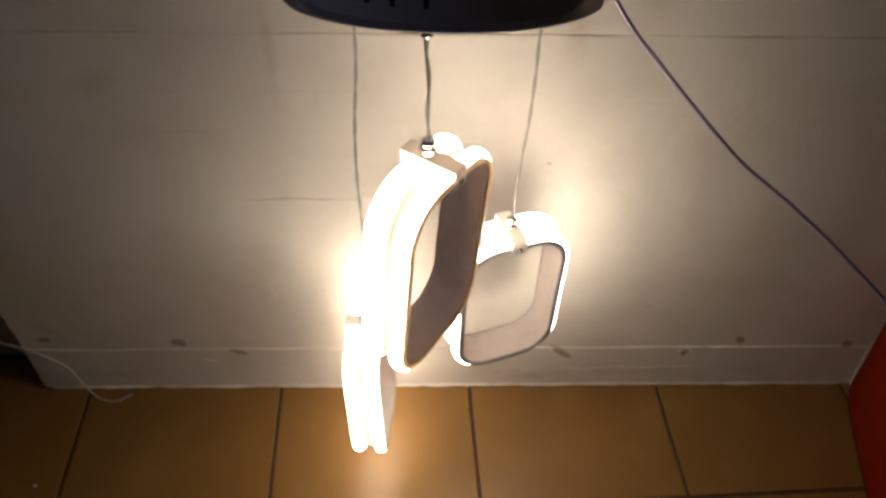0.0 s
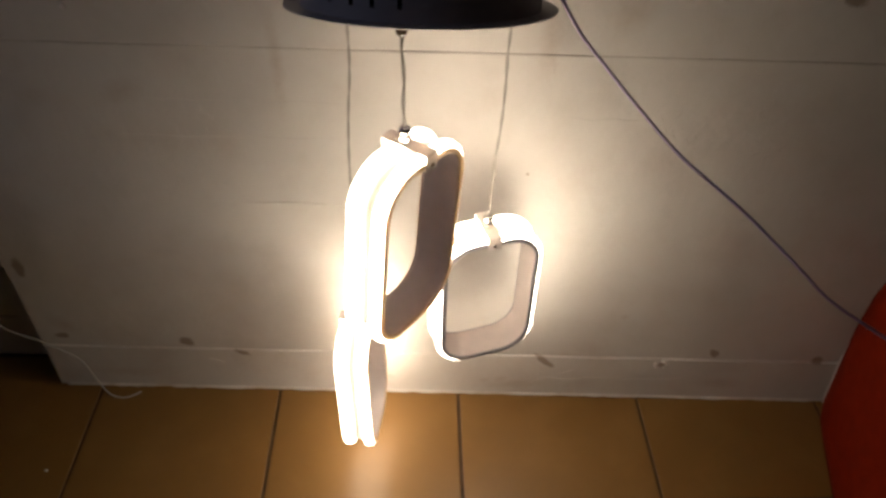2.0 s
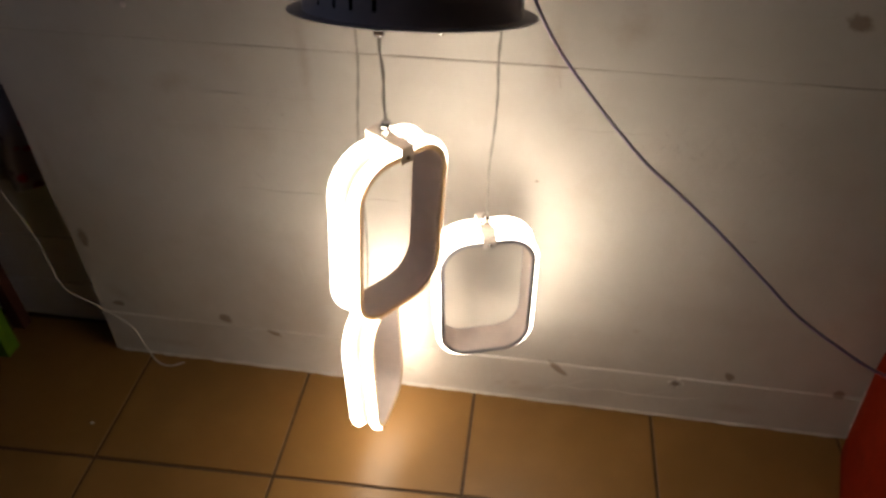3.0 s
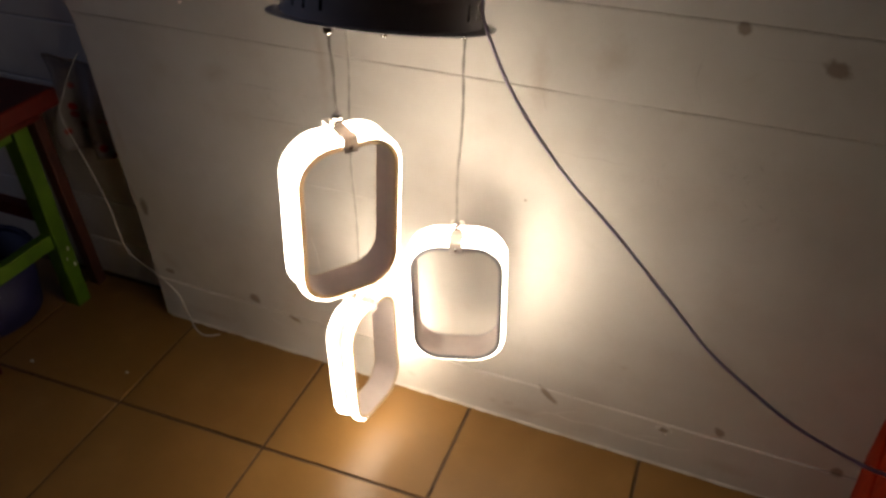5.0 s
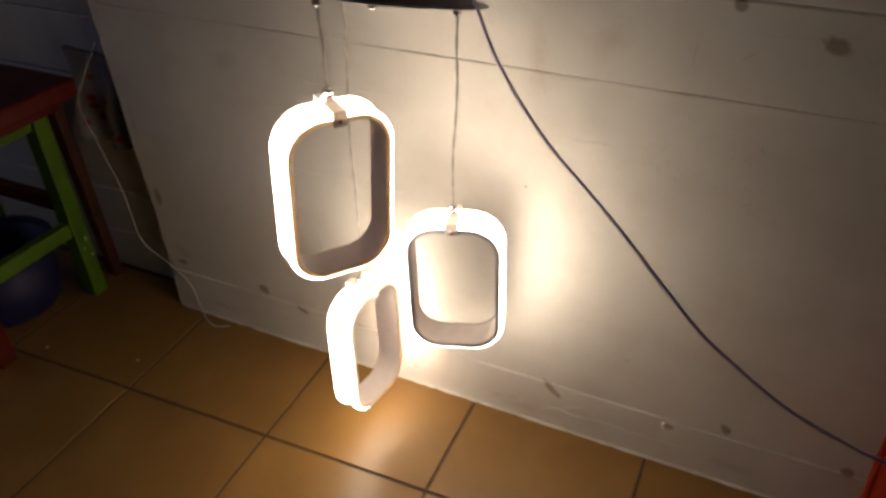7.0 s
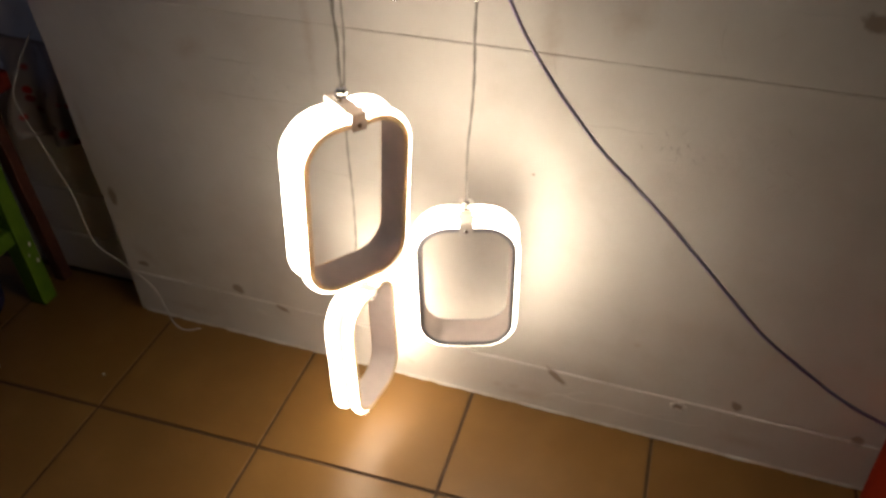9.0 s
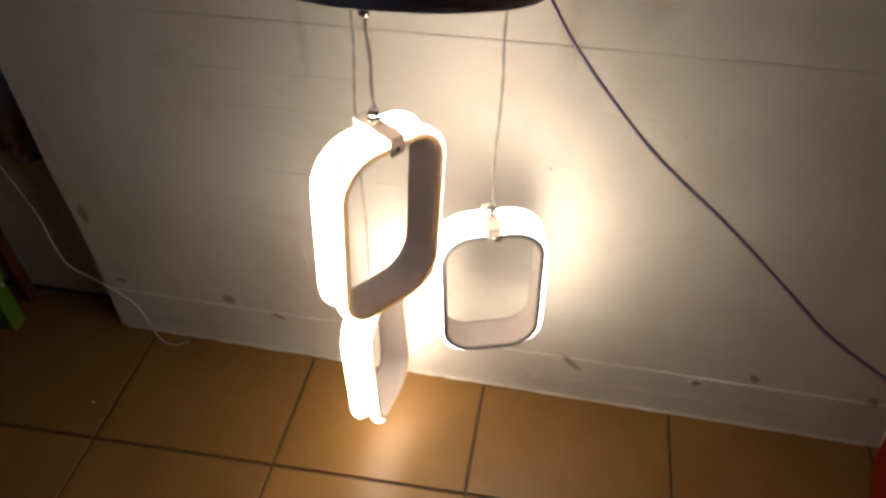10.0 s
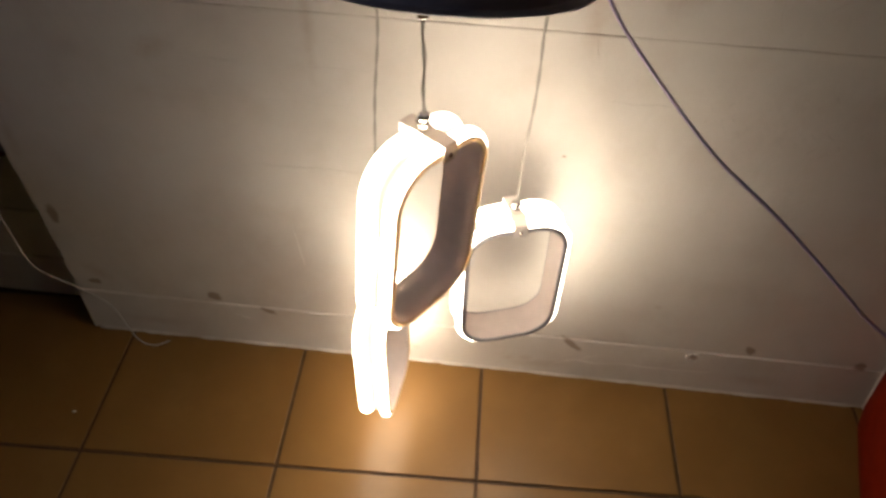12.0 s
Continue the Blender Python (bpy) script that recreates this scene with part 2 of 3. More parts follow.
# ---- the room ----
X0, X1, Y0, Y1, HIGH = -2.4, 3.3, -3.6, 0.075, 2.6
tagged(finish("floor_slab", box_bm(X0 - 0.1, X1 + 0.1, Y0 - 0.1, Y1 + 0.1, -0.1, -0.0028), M_GROUT),
       "dark recessed grout bed under the floor tiles", "floor", kind="structure")
floor = thing("floor")
tagged(floor, "brown glazed ceramic floor tiles with dark grout joints", "floor", kind="structure")
tagged(finish("ceiling", box_bm(X0 - 0.1, X1 + 0.1, Y0 - 0.1, Y1 + 0.1, HIGH, HIGH + 0.1), M_CEIL), "plain off-white ceiling", "ceiling", kind="structure")
tagged(finish("wall_south", box_bm(X0 - 0.1, X1 + 0.1, Y0 - 0.1, Y0, 0, HIGH), M_FAR), "plain cream painted wall", "wall", kind="structure")
tagged(finish("wall_east", box_bm(X1, X1 + 0.1, Y0, Y1, 0, HIGH), M_FAR), "plain cream painted wall", "wall", kind="structure")
# out of view; wall and opening added so the dusk fill weakens towards the right
wall_west = thing("wall_west")
tagged(wall_west, "unseen cream painted wall with an assumed opening for dusk light", "wall", kind="structure")
for y0, y1, z0, z1 in ((Y0, -1.45, 0, HIGH), (-0.45, Y1, 0, HIGH), (-1.45, -0.45, 0, 1.05), (-1.45, -0.45, 2.15, HIGH)):
    part("wall_section", box_bm(X0 - 0.1, X0, y0, y1, z0, z1), M_FAR, wall_west)


def board_bm(x0, x1, z0, z1, y, thick, seed, step=0.02, wave=0.0012, bevel=0.002, end_wave=0.0, fall=0.0):
    """A painted board that faces -y, with slightly wavy, rounded edges."""
    bm = bmesh.new()
    n = max(2, int((x1 - x0) / step))
    rows = []
    prof = [(0.0, thick), (0.0, bevel), (0.25 * bevel, 0.3 * bevel), (bevel, 0.0)]
    for i in range(n + 1):
        x = x0 + (x1 - x0) * i / n
        e0 = wave * noise.noise((x * 9, seed, 0.3)) + 0.5 * wave * noise.noise((x * 40, seed, 2.3))
        e1 = wave * noise.noise((x * 9, seed, 7.3)) + 0.5 * wave * noise.noise((x * 40, seed, 5.3))
        col = [(z0 + e0 + a, y + b) for a, b in prof] + [(z0 + (z1 - z0) * f, y - 0.0006 * noise.noise((x * 5, f * 3, seed))) for f in (0.25, 0.5, 0.75)] + [(z1 + e1 - a, y + b) for a, b in prof[::-1]]
        row = []
        for z, yy in col:
            xx = x
            z -= fall * x * min(1.0, max(0.0, (z - 0.2) / 0.4))
            if i == 0 and end_wave:
                xx += -0.048 * min(0.75, max(0.0, z - 0.15)) + end_wave * (noise.noise((z * 11, 3.0, 1.0)) + 0.5 * noise.noise((z * 45, 3.0, 1.0)))
            row.append(bm.verts.new((xx, yy, z)))
        rows.append(row)
    for a, b in zip(rows, rows[1:]):
        for k in range(len(a) - 1):
            bm.faces.new((a[k], b[k], b[k + 1], a[k + 1]))
        bm.faces.new((a[-1], b[-1], b[0], a[0]))
    bm.faces.new(rows[0][::-1])
    bm.faces.new(rows[-1])
    return bm


PX0, PX1 = -0.739, 1.25
wall_panel = thing("wall_panel")
tagged(wall_panel, "white painted horizontal boards with brown knots and paint ridges", "panelled wall", kind="structure")
JOINTS = [0.001, 0.106, 0.685, 0.812, 0.94, 1.07, 1.20, 1.33, 1.46, 1.60, 1.74, 1.88, 2.02, 2.16, 2.30, 2.45, HIGH]
for i, (z0, z1) in enumerate(zip(JOINTS, JOINTS[1:])):
    part("board", board_bm(PX0, PX1, z0 + (0.0002 if i < 2 else 0.0007), z1 - (0.0002 if i < 1 else 0.0007), (-0.0018, 0.0, -0.0026)[min(i, 2)] - (0.0022 if i == 3 else 0), 0.06, i * 3.7,
                           bevel=0.0016 if i < 2 else 0.0026, wave=0.0022 if i == 0 else 0.0011, end_wave=0.006, fall=0.007), M_WALL, wall_panel)


def ridge(pts, radius):
    """A thin raised seam or crack edge in the paint, half sunk in the boards."""
    path = smooth_path([(x, y, z) for x, y, z in pts], 10)
    path = [q + Vector((0, 0, 0.0006 * noise.noise((q.x * 30, q.z * 30, 4)))) for q in path]
    part("paint_ridge", tube_bm(path, lambda f: radius * (0.35 + 0.65 * math.sin(math.pi * f)) * (0.8 + 0.4 * noise.noise((f * 9, radius * 1000, 0))), 6), M_WALL, wall_panel, "raised seam in the white paint", True)


for z, xa, xb, r in ((0.435, -0.40, -0.13, 0.0017), (0.608, -0.445, -0.352, 0.0017), (0.607, -0.36, -0.12, 0.0010), (0.550, -0.50, -0.15, 0.0013), (0.590, 0.13, 0.25, 0.0009), (0.772, 0.34, 0.52, 0.0010)):
    ridge([(xa + (xb - xa) * k / 7, 0.0002 if z < 0.68 else -0.0024, z + 0.0015 * math.sin(k * 2.1)) for k in range(8)], r)
for rows, r in ((((0.311, 0.767), (0.307, 0.745), (0.307, 0.723), (0.317, 0.702)), 0.0013), (((0.357, 0.731), (0.366, 0.739), (0.383, 0.752)), 0.0010),
                (((0.105, 0.678), (0.108, 0.664), (0.112, 0.647)), 0.0010), (((-0.320, 0.318), (-0.314, 0.285), (-0.312, 0.262), (-0.307, 0.226)), 0.0013),
                (((-0.362, 0.468), (-0.354, 0.461), (-0.350, 0.452)), 0.0012), (((0.412, 0.422), (0.420, 0.420), (0.427, 0.419)), 0.0010)):
    ridge([(x, -0.0024 if z > 0.69 else 0.0002, z) for x, z in rows], r)
# crazed patch left of the lamp and blistered paint to the right of it
for x, z, n, sx, sz, seed in ((-0.335, 0.580, 9, 0.035, 0.018, 3), (0.255, 0.586, 7, 0.030, 0.016, 5), (0.318, 0.574, 9, 0.045, 0.020, 7), (0.440, 0.545, 9, 0.045, 0.018, 11), (0.390, 0.612, 5, 0.030, 0.014, 13)):
    rnd = random.Random(seed)
    for k in range(n):
        cx, cz, a = x + rnd.uniform(-sx, sx), z + rnd.uniform(-sz, sz), rnd.uniform(0.6, 2.4)
        half = rnd.uniform(0.003, 0.008)
        ridge([(cx + half * f * math.cos(a) + 0.001 * f * f, 0.0002, cz + half * f * math.sin(a)) for f in (-1, 0, 1)], rnd.uniform(0.0007, 0.0012))
for rows, r in ((((0.126, 0.030), (0.148, 0.046), (0.168, 0.050), (0.200, 0.045), (0.228, 0.051), (0.257, 0.053)), 0.0013), (((0.250, 0.054), (0.290, 0.050), (0.323, 0.051), (0.360, 0.052), (0.385, 0.053), (0.410, 0.063)), 0.0011),
                (((0.166, 0.050), (0.185, 0.062), (0.213, 0.076)), 0.0008), (((0.318, 0.055), (0.335, 0.064), (0.357, 0.068)), 0.0010), (((-0.450, 0.080), (-0.436, 0.078), (-0.425, 0.072)), 0.0010)):
    ridge([(x, -0.0018, z) for x, z in rows], r)


def caulk_bm():
    """Ragged white filler along the foot of the boards."""
    path = [Vector((PX0 + 0.012 + (PX1 - PX0 - 0.02) * k / 260, -0.0015 - 0.0022 * noise.noise((k * 0.11, 2, 0)) - 0.0018 * noise.noise((k * 0.5, 7, 0)), 0.002 + 0.0012 * noise.noise((k * 0.3, 9, 0)))) for k in range(261)]
    return tube_bm(path, lambda f: 0.0028 + 0.0018 * noise.noise((f * 60, 0, 5)), 7)


part("filler_bead", caulk_bm(), M_WALL_BACK, wall_panel, "ragged white filler along the floor", True)
corner_bead = [Vector((0.677 - 0.06 * z + 0.002 * noise.noise((z * 40, 1, 0)), -0.0045, z)) for z in (0.004 * k for k in range(33))]
part("filler_bead", tube_bm(corner_bead, lambda f: 0.0018 + 0.0010 * noise.noise((f * 12, 0, 9)), 7), M_WALL_BACK, wall_panel, "ragged white filler up the corner", True)
# the panel stands a hair askew of the tile grid
wall_panel.matrix_world = pose(0, 0.003, 0, 0, 0, -0.35)
part("core", box_bm(PX0 + 0.012, PX1, 0.02, Y1, 0, HIGH), M_WALL_BACK, wall_panel)

wall_north = thing("wall_north")
tagged(wall_north, "white painted board wall set back behind the panel", "wall", kind="structure")
BACK_JOINTS = [0.001, 0.106, 0.225, 0.36, 0.50, 0.634, 0.77, 0.90, 1.03, 1.16, 1.30, 1.44, 1.58, 1.72, 1.86, 2.00, 2.14, 2.28, 2.44, HIGH]
for i, (z0, z1) in enumerate(zip(BACK_JOINTS, BACK_JOINTS[1:])):
    part("board", board_bm(X0, PX0 + 0.02, z0 + 0.0012, z1 - 0.0012, Y1 - 0.0, 0.03, 50 + i * 2.1, step=0.06, bevel=0.003), M_WALL_BACK, wall_north)
part("backing", box_bm(X0 - 0.1, X1 + 0.1, Y1 + 0.022, Y1 + 0.1, 0, HIGH), M_WALL_BACK, wall_north)


# ---- pendant lamp ----
W, H, D, R = 0.1384, 0.2275, 0.0499, 0.0458


def outline(grow, seg=10):
    """Rounded rectangle in (u, v), with outward normals, grown outwards."""
    out = []
    for cu, cv, a0 in ((W / 2 - R, H / 2 - R, 0), (-W / 2 + R, H / 2 - R, 90), (-W / 2 + R, -H / 2 + R, 180), (W / 2 - R, -H / 2 + R, 270)):
        for k in range(seg + 1):
            a = radians(a0 + 90 * k / seg)
            out.append((cu + (R + grow) * math.cos(a), cv + (R + grow) * math.sin(a)))
    return out


def sweep_bm(profile):
    """Sweeps a closed profile of (outward, depth) points round the ring. Local axes: x = u, z = v, -y = front."""
    bm = bmesh.new()
    loops = [[bm.verts.new((u, -w, v)) for u, v in outline(g)] for g, w in profile]
    n = len(loops[0])
    for i in range(len(loops)):
        a, b = loops[i], loops[(i + 1) % len(loops)]
        for k in range(n):
            bm.faces.new((a[k], a[(k + 1) % n], b[(k + 1) % n], b[k]))
    return bm


def light_ring(m, back, rim=M_RIM, rim_label="thin tan silicone rim"):
    h = D / 2
    long = h + 0.0025 + 0.5 * back
    ring = finish("light_ring", sweep_bm([(-0.0062, -h + 0.001), (-0.0068, -h + 0.004), (-0.0068, h - 0.004), (-0.0062, h - 0.001), (-0.0046, h - 0.001), (-0.0046, -h + 0.001)]), M_BAND, None, "rounded rectangular ring with white inner band and lit outside", True)
    ring.matrix_world = m
    for s in (1, -1):
        part("edge_rim", sweep_bm([(-0.0068, s * (h - 0.0012)), (-0.0066, s * h), (-0.0030, s * (h + 0.0006)), (-0.0002, s * h), (0.0, s * (h - 0.0014)), (-0.0046, s * (h - 0.0014))]), rim, ring, rim_label, True)
        prof = []
        for k in range(9):
            a = math.pi * k / 8
            prof.append((-0.0044 + 0.0098 * math.sin(a) ** 0.45, s * (0.0163 - 0.0072 * math.cos(a))))
        part("light_strip", sweep_bm(prof), M_LED, ring, "glowing warm white silicone light strip", True)
    part("groove", sweep_bm([(-0.0045, -0.0096), (-0.0030, -0.0096), (-0.0030, 0.0096), (-0.0045, 0.0096)]), M_GROOVE, ring, "tan slot between the strips", True)
    top = H / 2 + 0.0082
    bm = box_bm(-0.0095, 0.0095, -h - 0.0025, long, top, top + 0.0018, 0.0006, 1)
    strap = part("strap", bm, M_STRAP, ring, "white plastic mounting strap")
    for s in (1, -1):
        y = -(h + 0.0017) if s == 1 else long - 0.0008
        part("tab", box_bm(-0.0095, 0.0095, y - 0.0009, y + 0.0009, top - 0.0185, top + 0.0004, 0.0005, 1), M_STRAP, ring)
        bm = lathe_bm([(0, 0.0026), (0.0016, 0.0024), (0.0028, 0.0013), (0.003, 0), (0, 0)], 14)
        bmesh.ops.rotate(bm, verts=bm.verts, matrix=Matrix.Rotation(radians(90 * s), 3, "X"), cent=(0, 0, 0))
        bmesh.ops.translate(bm, verts=bm.verts, vec=(0, y - s * 0.0009, top - 0.011))
        part("screw", bm, M_CHROME, ring, "small round-headed screw", True)
    gland = part("gland", lathe_bm([(0, 0.0), (0.0085, 0.0), (0.0088, 0.0008), (0.0088, 0.0070), (0.0078, 0.0080), (0, 0.0080)], 6, at=(0, back, top + 0.0018)), M_CHROME, ring, "chrome hexagonal cable gland")
    part("nut", lathe_bm([(0, 0.0079), (0.0060, 0.0079), (0.0065, 0.0092), (0.0065, 0.0138), (0.0046, 0.0165), (0, 0.0165)], 12, at=(0, back, top + 0.0018)), M_CHROME, ring, "", True)
    return ring


def ring_pose(x, y, z, th, ph, pi):
    """Centre, heading of its axis from -y, roll in its plane and nod."""
    return pose(x, y, z) @ Matrix.Rotation(radians(th), 4, "Z") @ Matrix.Rotation(radians(-pi), 4, "X") @ Matrix.Rotation(radians(-ph), 4, "Y")


RINGS = [(-0.0756, -0.2645, 0.5945, 56.05, -2.86, -3.12), (0.0253, -0.1232, 0.3823, 18.50, 0.16, -2.21), (-0.1567, -0.1135, 0.1888, 84.62, -2.38, 1.14)]
lamp = thing("pendant_lamp")
tagged(lamp, "three-ring LED pendant lamp, switched on, hanging low from a round canopy", "pendant lamp")

CAN_C, CAN_R, CAN_TX, CAN_TY = Vector((-0.0593, -0.1539, 0.8144)), 0.1400, -0.0139, -0.2618
can_up = Vector((-CAN_TX, -CAN_TY, 1)).normalized()
can_x = (Vector((1, 0, 0)) - can_up * can_up.x).normalized()
can_m = Matrix.Translation(CAN_C) @ Matrix((can_x, can_up.cross(can_x), can_up)).transposed().to_4x4()


def canopy_body_bm(r, height, seg=180):
    """Wall of the canopy with groups of upright vent slots cut through, and its rounded top."""
    bm = bmesh.new()
    zs = [0.0, 0.014, 0.033, height - 0.006]
    slots = set()
    for g in (-114, 6, 126):
        for k in range(4):
            a = (g + (k - 1.5) * 10.7) % 360
            slots.add(int(a / (360 / seg)))
    rows = [[bm.verts.new((r * math.cos(2 * math.pi * k / seg), r * math.sin(2 * math.pi * k / seg), z)) for k in range(seg)] for z in zs]
    for i in range(3):
        for k in range(seg):
            if not (i == 1 and k in slots):
                bm.faces.new((rows[i][k], rows[i][(k + 1) % seg], rows[i + 1][(k + 1) % seg], rows[i + 1][k]))
    last = rows[-1]
    for rr, z in ((r - 0.002, height - 0.002), (r - 0.007, height), (0.01, height)):
        row = [bm.verts.new((rr * math.cos(2 * math.pi * k / seg), rr * math.sin(2 * math.pi * k / seg), z)) for k in range(seg)]
        for k in range(seg):
            bm.faces.new((last[k], last[(k + 1) % seg], row[(k + 1) % seg], row[k]))
        last = row
    bm.faces.new(last)
    return bm


canopy = part("canopy", lathe_bm([(0, 0), (CAN_R - 0.001, 0), (CAN_R, 0.0008), (CAN_R - 0.0006, 0.0020), (0.118, 0.0024), (0, 0.0024)], 96), M_CANOPY, lamp, "round grey-white lacquered metal canopy plate", False)
canopy.matrix_world = can_m
body = part("canopy_cover", canopy_body_bm(0.1225, 0.048), M_CANOPY, canopy, "grey-white cover with vent slots", True)
part("driver_box", box_bm(-0.075, 0.075, -0.03, 0.03, 0.0024, 0.034, 0.002, 1), M_DARK, canopy)

cap = part("cap_screw", lathe_bm([(0, 0.0004), (0.0050, 0.0004), (0.0050, -0.0055), (0.0038, -0.0074), (0, -0.0080)], 18), M_CHROME, canopy, "small chrome screw under the plate", True)
cap.matrix_world = can_m @ Matrix.Translation(can_m.inverted() @ Vector((-0.0129, -0.2370, CAN_C.z + CAN_TX * (-0.0129 - CAN_C.x) + CAN_TY * (-0.2370 - CAN_C.y))))


def canopy_point(x, y, drop=0.0):
    z = CAN_C.z + CAN_TX * (x - CAN_C.x) + CAN_TY * (y - CAN_C.y) - drop
    return Vector((x, y, z))


TOPS = [(-0.0735, -0.2565), (0.0385, -0.1265), (-0.1446, -0.0990)]
BOWS = [(-0.0010, -0.0005), (-0.0015, 0.002), (0.003, 0.001)]
for (x, y), ringrow, (bx, by), grey, back in zip(TOPS, RINGS, BOWS, (False, True, False), (0.008, 0.0, 0.0)):
    ring = light_ring(ring_pose(*ringrow), back, *((M_RIM_DULL, "thin silicone rim, coloured grey for the duller light on it") if grey else ()))
    ring.parent = lamp
    end = ring_pose(*ringrow) @ Vector((0, back, H / 2 + 0.0245))
    start = canopy_point(x, y)
    conn = part("connector", lathe_bm([(0, 0), (0.0072, 0), (0.0072, -0.0015), (0.0060, -0.0018), (0.0060, -0.0092), (0.0054, -0.0100), (0.0028, -0.0102), (0.0028, -0.0125), (0, -0.0125)], 24, at=start), M_CHROME, lamp, "chrome wire connector")
    p0 = start - Vector((0, 0, 0.012))
    length = (p0 - end).length
    mid = [p0 + (end - p0) * f + Vector((bx * math.sin(f * 9 + 1), by * math.sin(f * 7), 0)) * min(1, 6 * f) * min(1, 6 * (1 - f)) for f in (0.0, 0.15, 0.32, 0.5, 0.68, 0.85, 0.94, 1.0)]
    path = smooth_path(mid, 10)
    turns = length / 0.055
    wire = part("wire", tube_bm([q + 0.0009 * Vector((math.cos(turns * 6.28 * i / len(path)), math.sin(turns * 6.28 * i / len(path)), 0)) for i, q in enumerate(path)], 0.0010, 8), M_WIRE, lamp, "clear sheathed twin wire", True)
    part("strand", tube_bm([q - 0.0009 * Vector((math.cos(turns * 6.28 * i / len(path)), math.sin(turns * 6.28 * i / len(path)), 0)) for i, q in enumerate(path)], 0.0010, 8), M_WIRE, wire, "", True)
top_mid = can_m @ Vector((0, 0, 0.048))
part("hanging_cable", tube_bm(smooth_path([top_mid, top_mid + Vector((0, 0, 0.6)), Vector((top_mid.x, top_mid.y, HIGH))], 4), 0.002, 8), M_STEEL, lamp)

# ---- power cord ----
cord_path = smooth_path([can_m @ Vector((0.118, 0.03, 0.055)), (0.075, -0.165, 0.842), (0.099, -0.186, 0.806), (0.126, -0.212, 0.780), (0.165, -0.234, 0.742), (0.209, -0.248, 0.700),
                         (0.250, -0.260, 0.670), (0.287, -0.271, 0.642), (0.324, -0.282, 0.611), (0.361, -0.291, 0.578), (0.397, -0.297, 0.545), (0.439, -0.302, 0.517),
                         (0.495, -0.306, 0.483), (0.555, -0.309, 0.461), (0.591, -0.310, 0.452), (0.66, -0.295, 0.436), (0.74, -0.25, 0.4245), (0.82, -0.20, 0.4225)], 6)
tagged(finish("power_cord", tube_bm(cord_path, 0.0019, 10), M_CORD, smooth=True), "purplish grey plastic power cord running from the lamp canopy", "power cord")


# ---- red pouf at the wall ----
PHX, PHY = 0.200, 0.229


def pouf_bm():
    bm = bmesh.new()
    rows = []
    hx, hy = PHX, PHY
    prof = [(0.965, 0.0), (0.980, 0.02), (0.990, 0.08), (1.0, 0.20), (0.998, 0.28), (0.97, 0.335), (0.91, 0.378), (0.80, 0.402), (0.6, 0.414), (0.3, 0.419), (0.0, 0.42)]
    for f, z in prof:
        row = []
        for k in range(64):
            a = 2 * math.pi * k / 64
            c, s = math.cos(a), math.sin(a)
            q = (abs(c) ** 14 + abs(s) ** 14) ** (-1 / 14)
            wob = 1 + 0.012 * noise.noise((3 * c, 3 * s, 8 * z))
            row.append(bm.verts.new((hx * f * q * c * wob, hy * f * q * s * wob, z)))
        rows.append(row)
    for a, b in zip(rows, rows[1:]):
        for k in range(64):
            bm.faces.new((a[k], a[(k + 1) % 64], b[(k + 1) % 64], b[k]))
    bm.faces.new(rows[0][::-1])
    bmesh.ops.remove_doubles(bm, verts=bm.verts, dist=1e-5)
    return bm


pouf = thing("pouf", pose(0.807, -0.262, 0, 0, 0, -12))
tagged(pouf, "bright orange-red fabric pouf with rounded top beside the wall", "pouf")
part("cover", pouf_bm(), M_POUF, pouf, "", True)
seam = []
for k in range(65):
    a = 2 * math.pi * k / 64
    c, d = math.cos(a), math.sin(a)
    q = (abs(c) ** 14 + abs(d) ** 14) ** (-1 / 14)
    seam.append(Vector((PHX * 0.972 * q * c, PHY * 0.972 * q * d, 0.338)))
part("piping", tube_bm(seam, 0.003, 6), M_POUF, pouf, "", True)

# ---- stool ----
stool = thing("stool")
tagged(stool, "painted wooden stool with red seat and green legs and rungs", "stool")


def bar_bm(p, q, w, d, bevel=0.003):
    """A squared wooden bar from p to q."""
    p, q = Vector(p), Vector(q)
    bm = box_bm(-w / 2, w / 2, -d / 2, d / 2, 0, (q - p).length, bevel, 2)
    turn = (q - p).to_track_quat("Z", "Y").to_matrix().to_4x4()
    bmesh.ops.transform(bm, verts=bm.verts, matrix=Matrix.Translation(p) @ turn)
    return bm


SX, SY = (-1.25, -0.965), (-0.30, -0.035)
part("seat", box_bm(-1.30, -0.873, -0.345, 0.015, 0.49, 0.528, 0.008, 3), M_RED, stool, "worn red painted seat")
part("leg", bar_bm((SX[1], SY[1], 0), (SX[1] - 0.005, SY[1], 0.455), 0.036, 0.04), M_GREEN, stool, "green painted leg with chipped foot")
part("leg", bar_bm((SX[1] + 0.012, SY[0], 0), (SX[1] - 0.005, SY[0], 0.455), 0.04, 0.04), M_RED, stool, "red painted leg")
part("leg", bar_bm((SX[0], SY[1], 0), (SX[0], SY[1], 0.455), 0.036, 0.04), M_GREEN, stool, "green painted leg")
part("leg", bar_bm((SX[0], SY[0], 0), (SX[0], SY[0], 0.455), 0.04, 0.04), M_RED, stool, "red painted leg")
part("seat_frame", box_bm(-1.27, -0.925, -0.325, 0.0, 0.455, 0.49, 0.004, 2), M_RED, stool, "red painted seat frame")
part("apron", box_bm(SX[1] - 0.015, SX[1] + 0.01, SY[0] + 0.02, SY[1] - 0.02, 0.425, 0.454, 0.003, 2), M_GREEN, stool, "green painted apron")
part("rung", box_bm(SX[1] - 0.012, SX[1] + 0.012, SY[0] + 0.02, SY[1] - 0.018, 0.165, 0.20, 0.003, 2), M_GREEN, stool, "green painted rung")
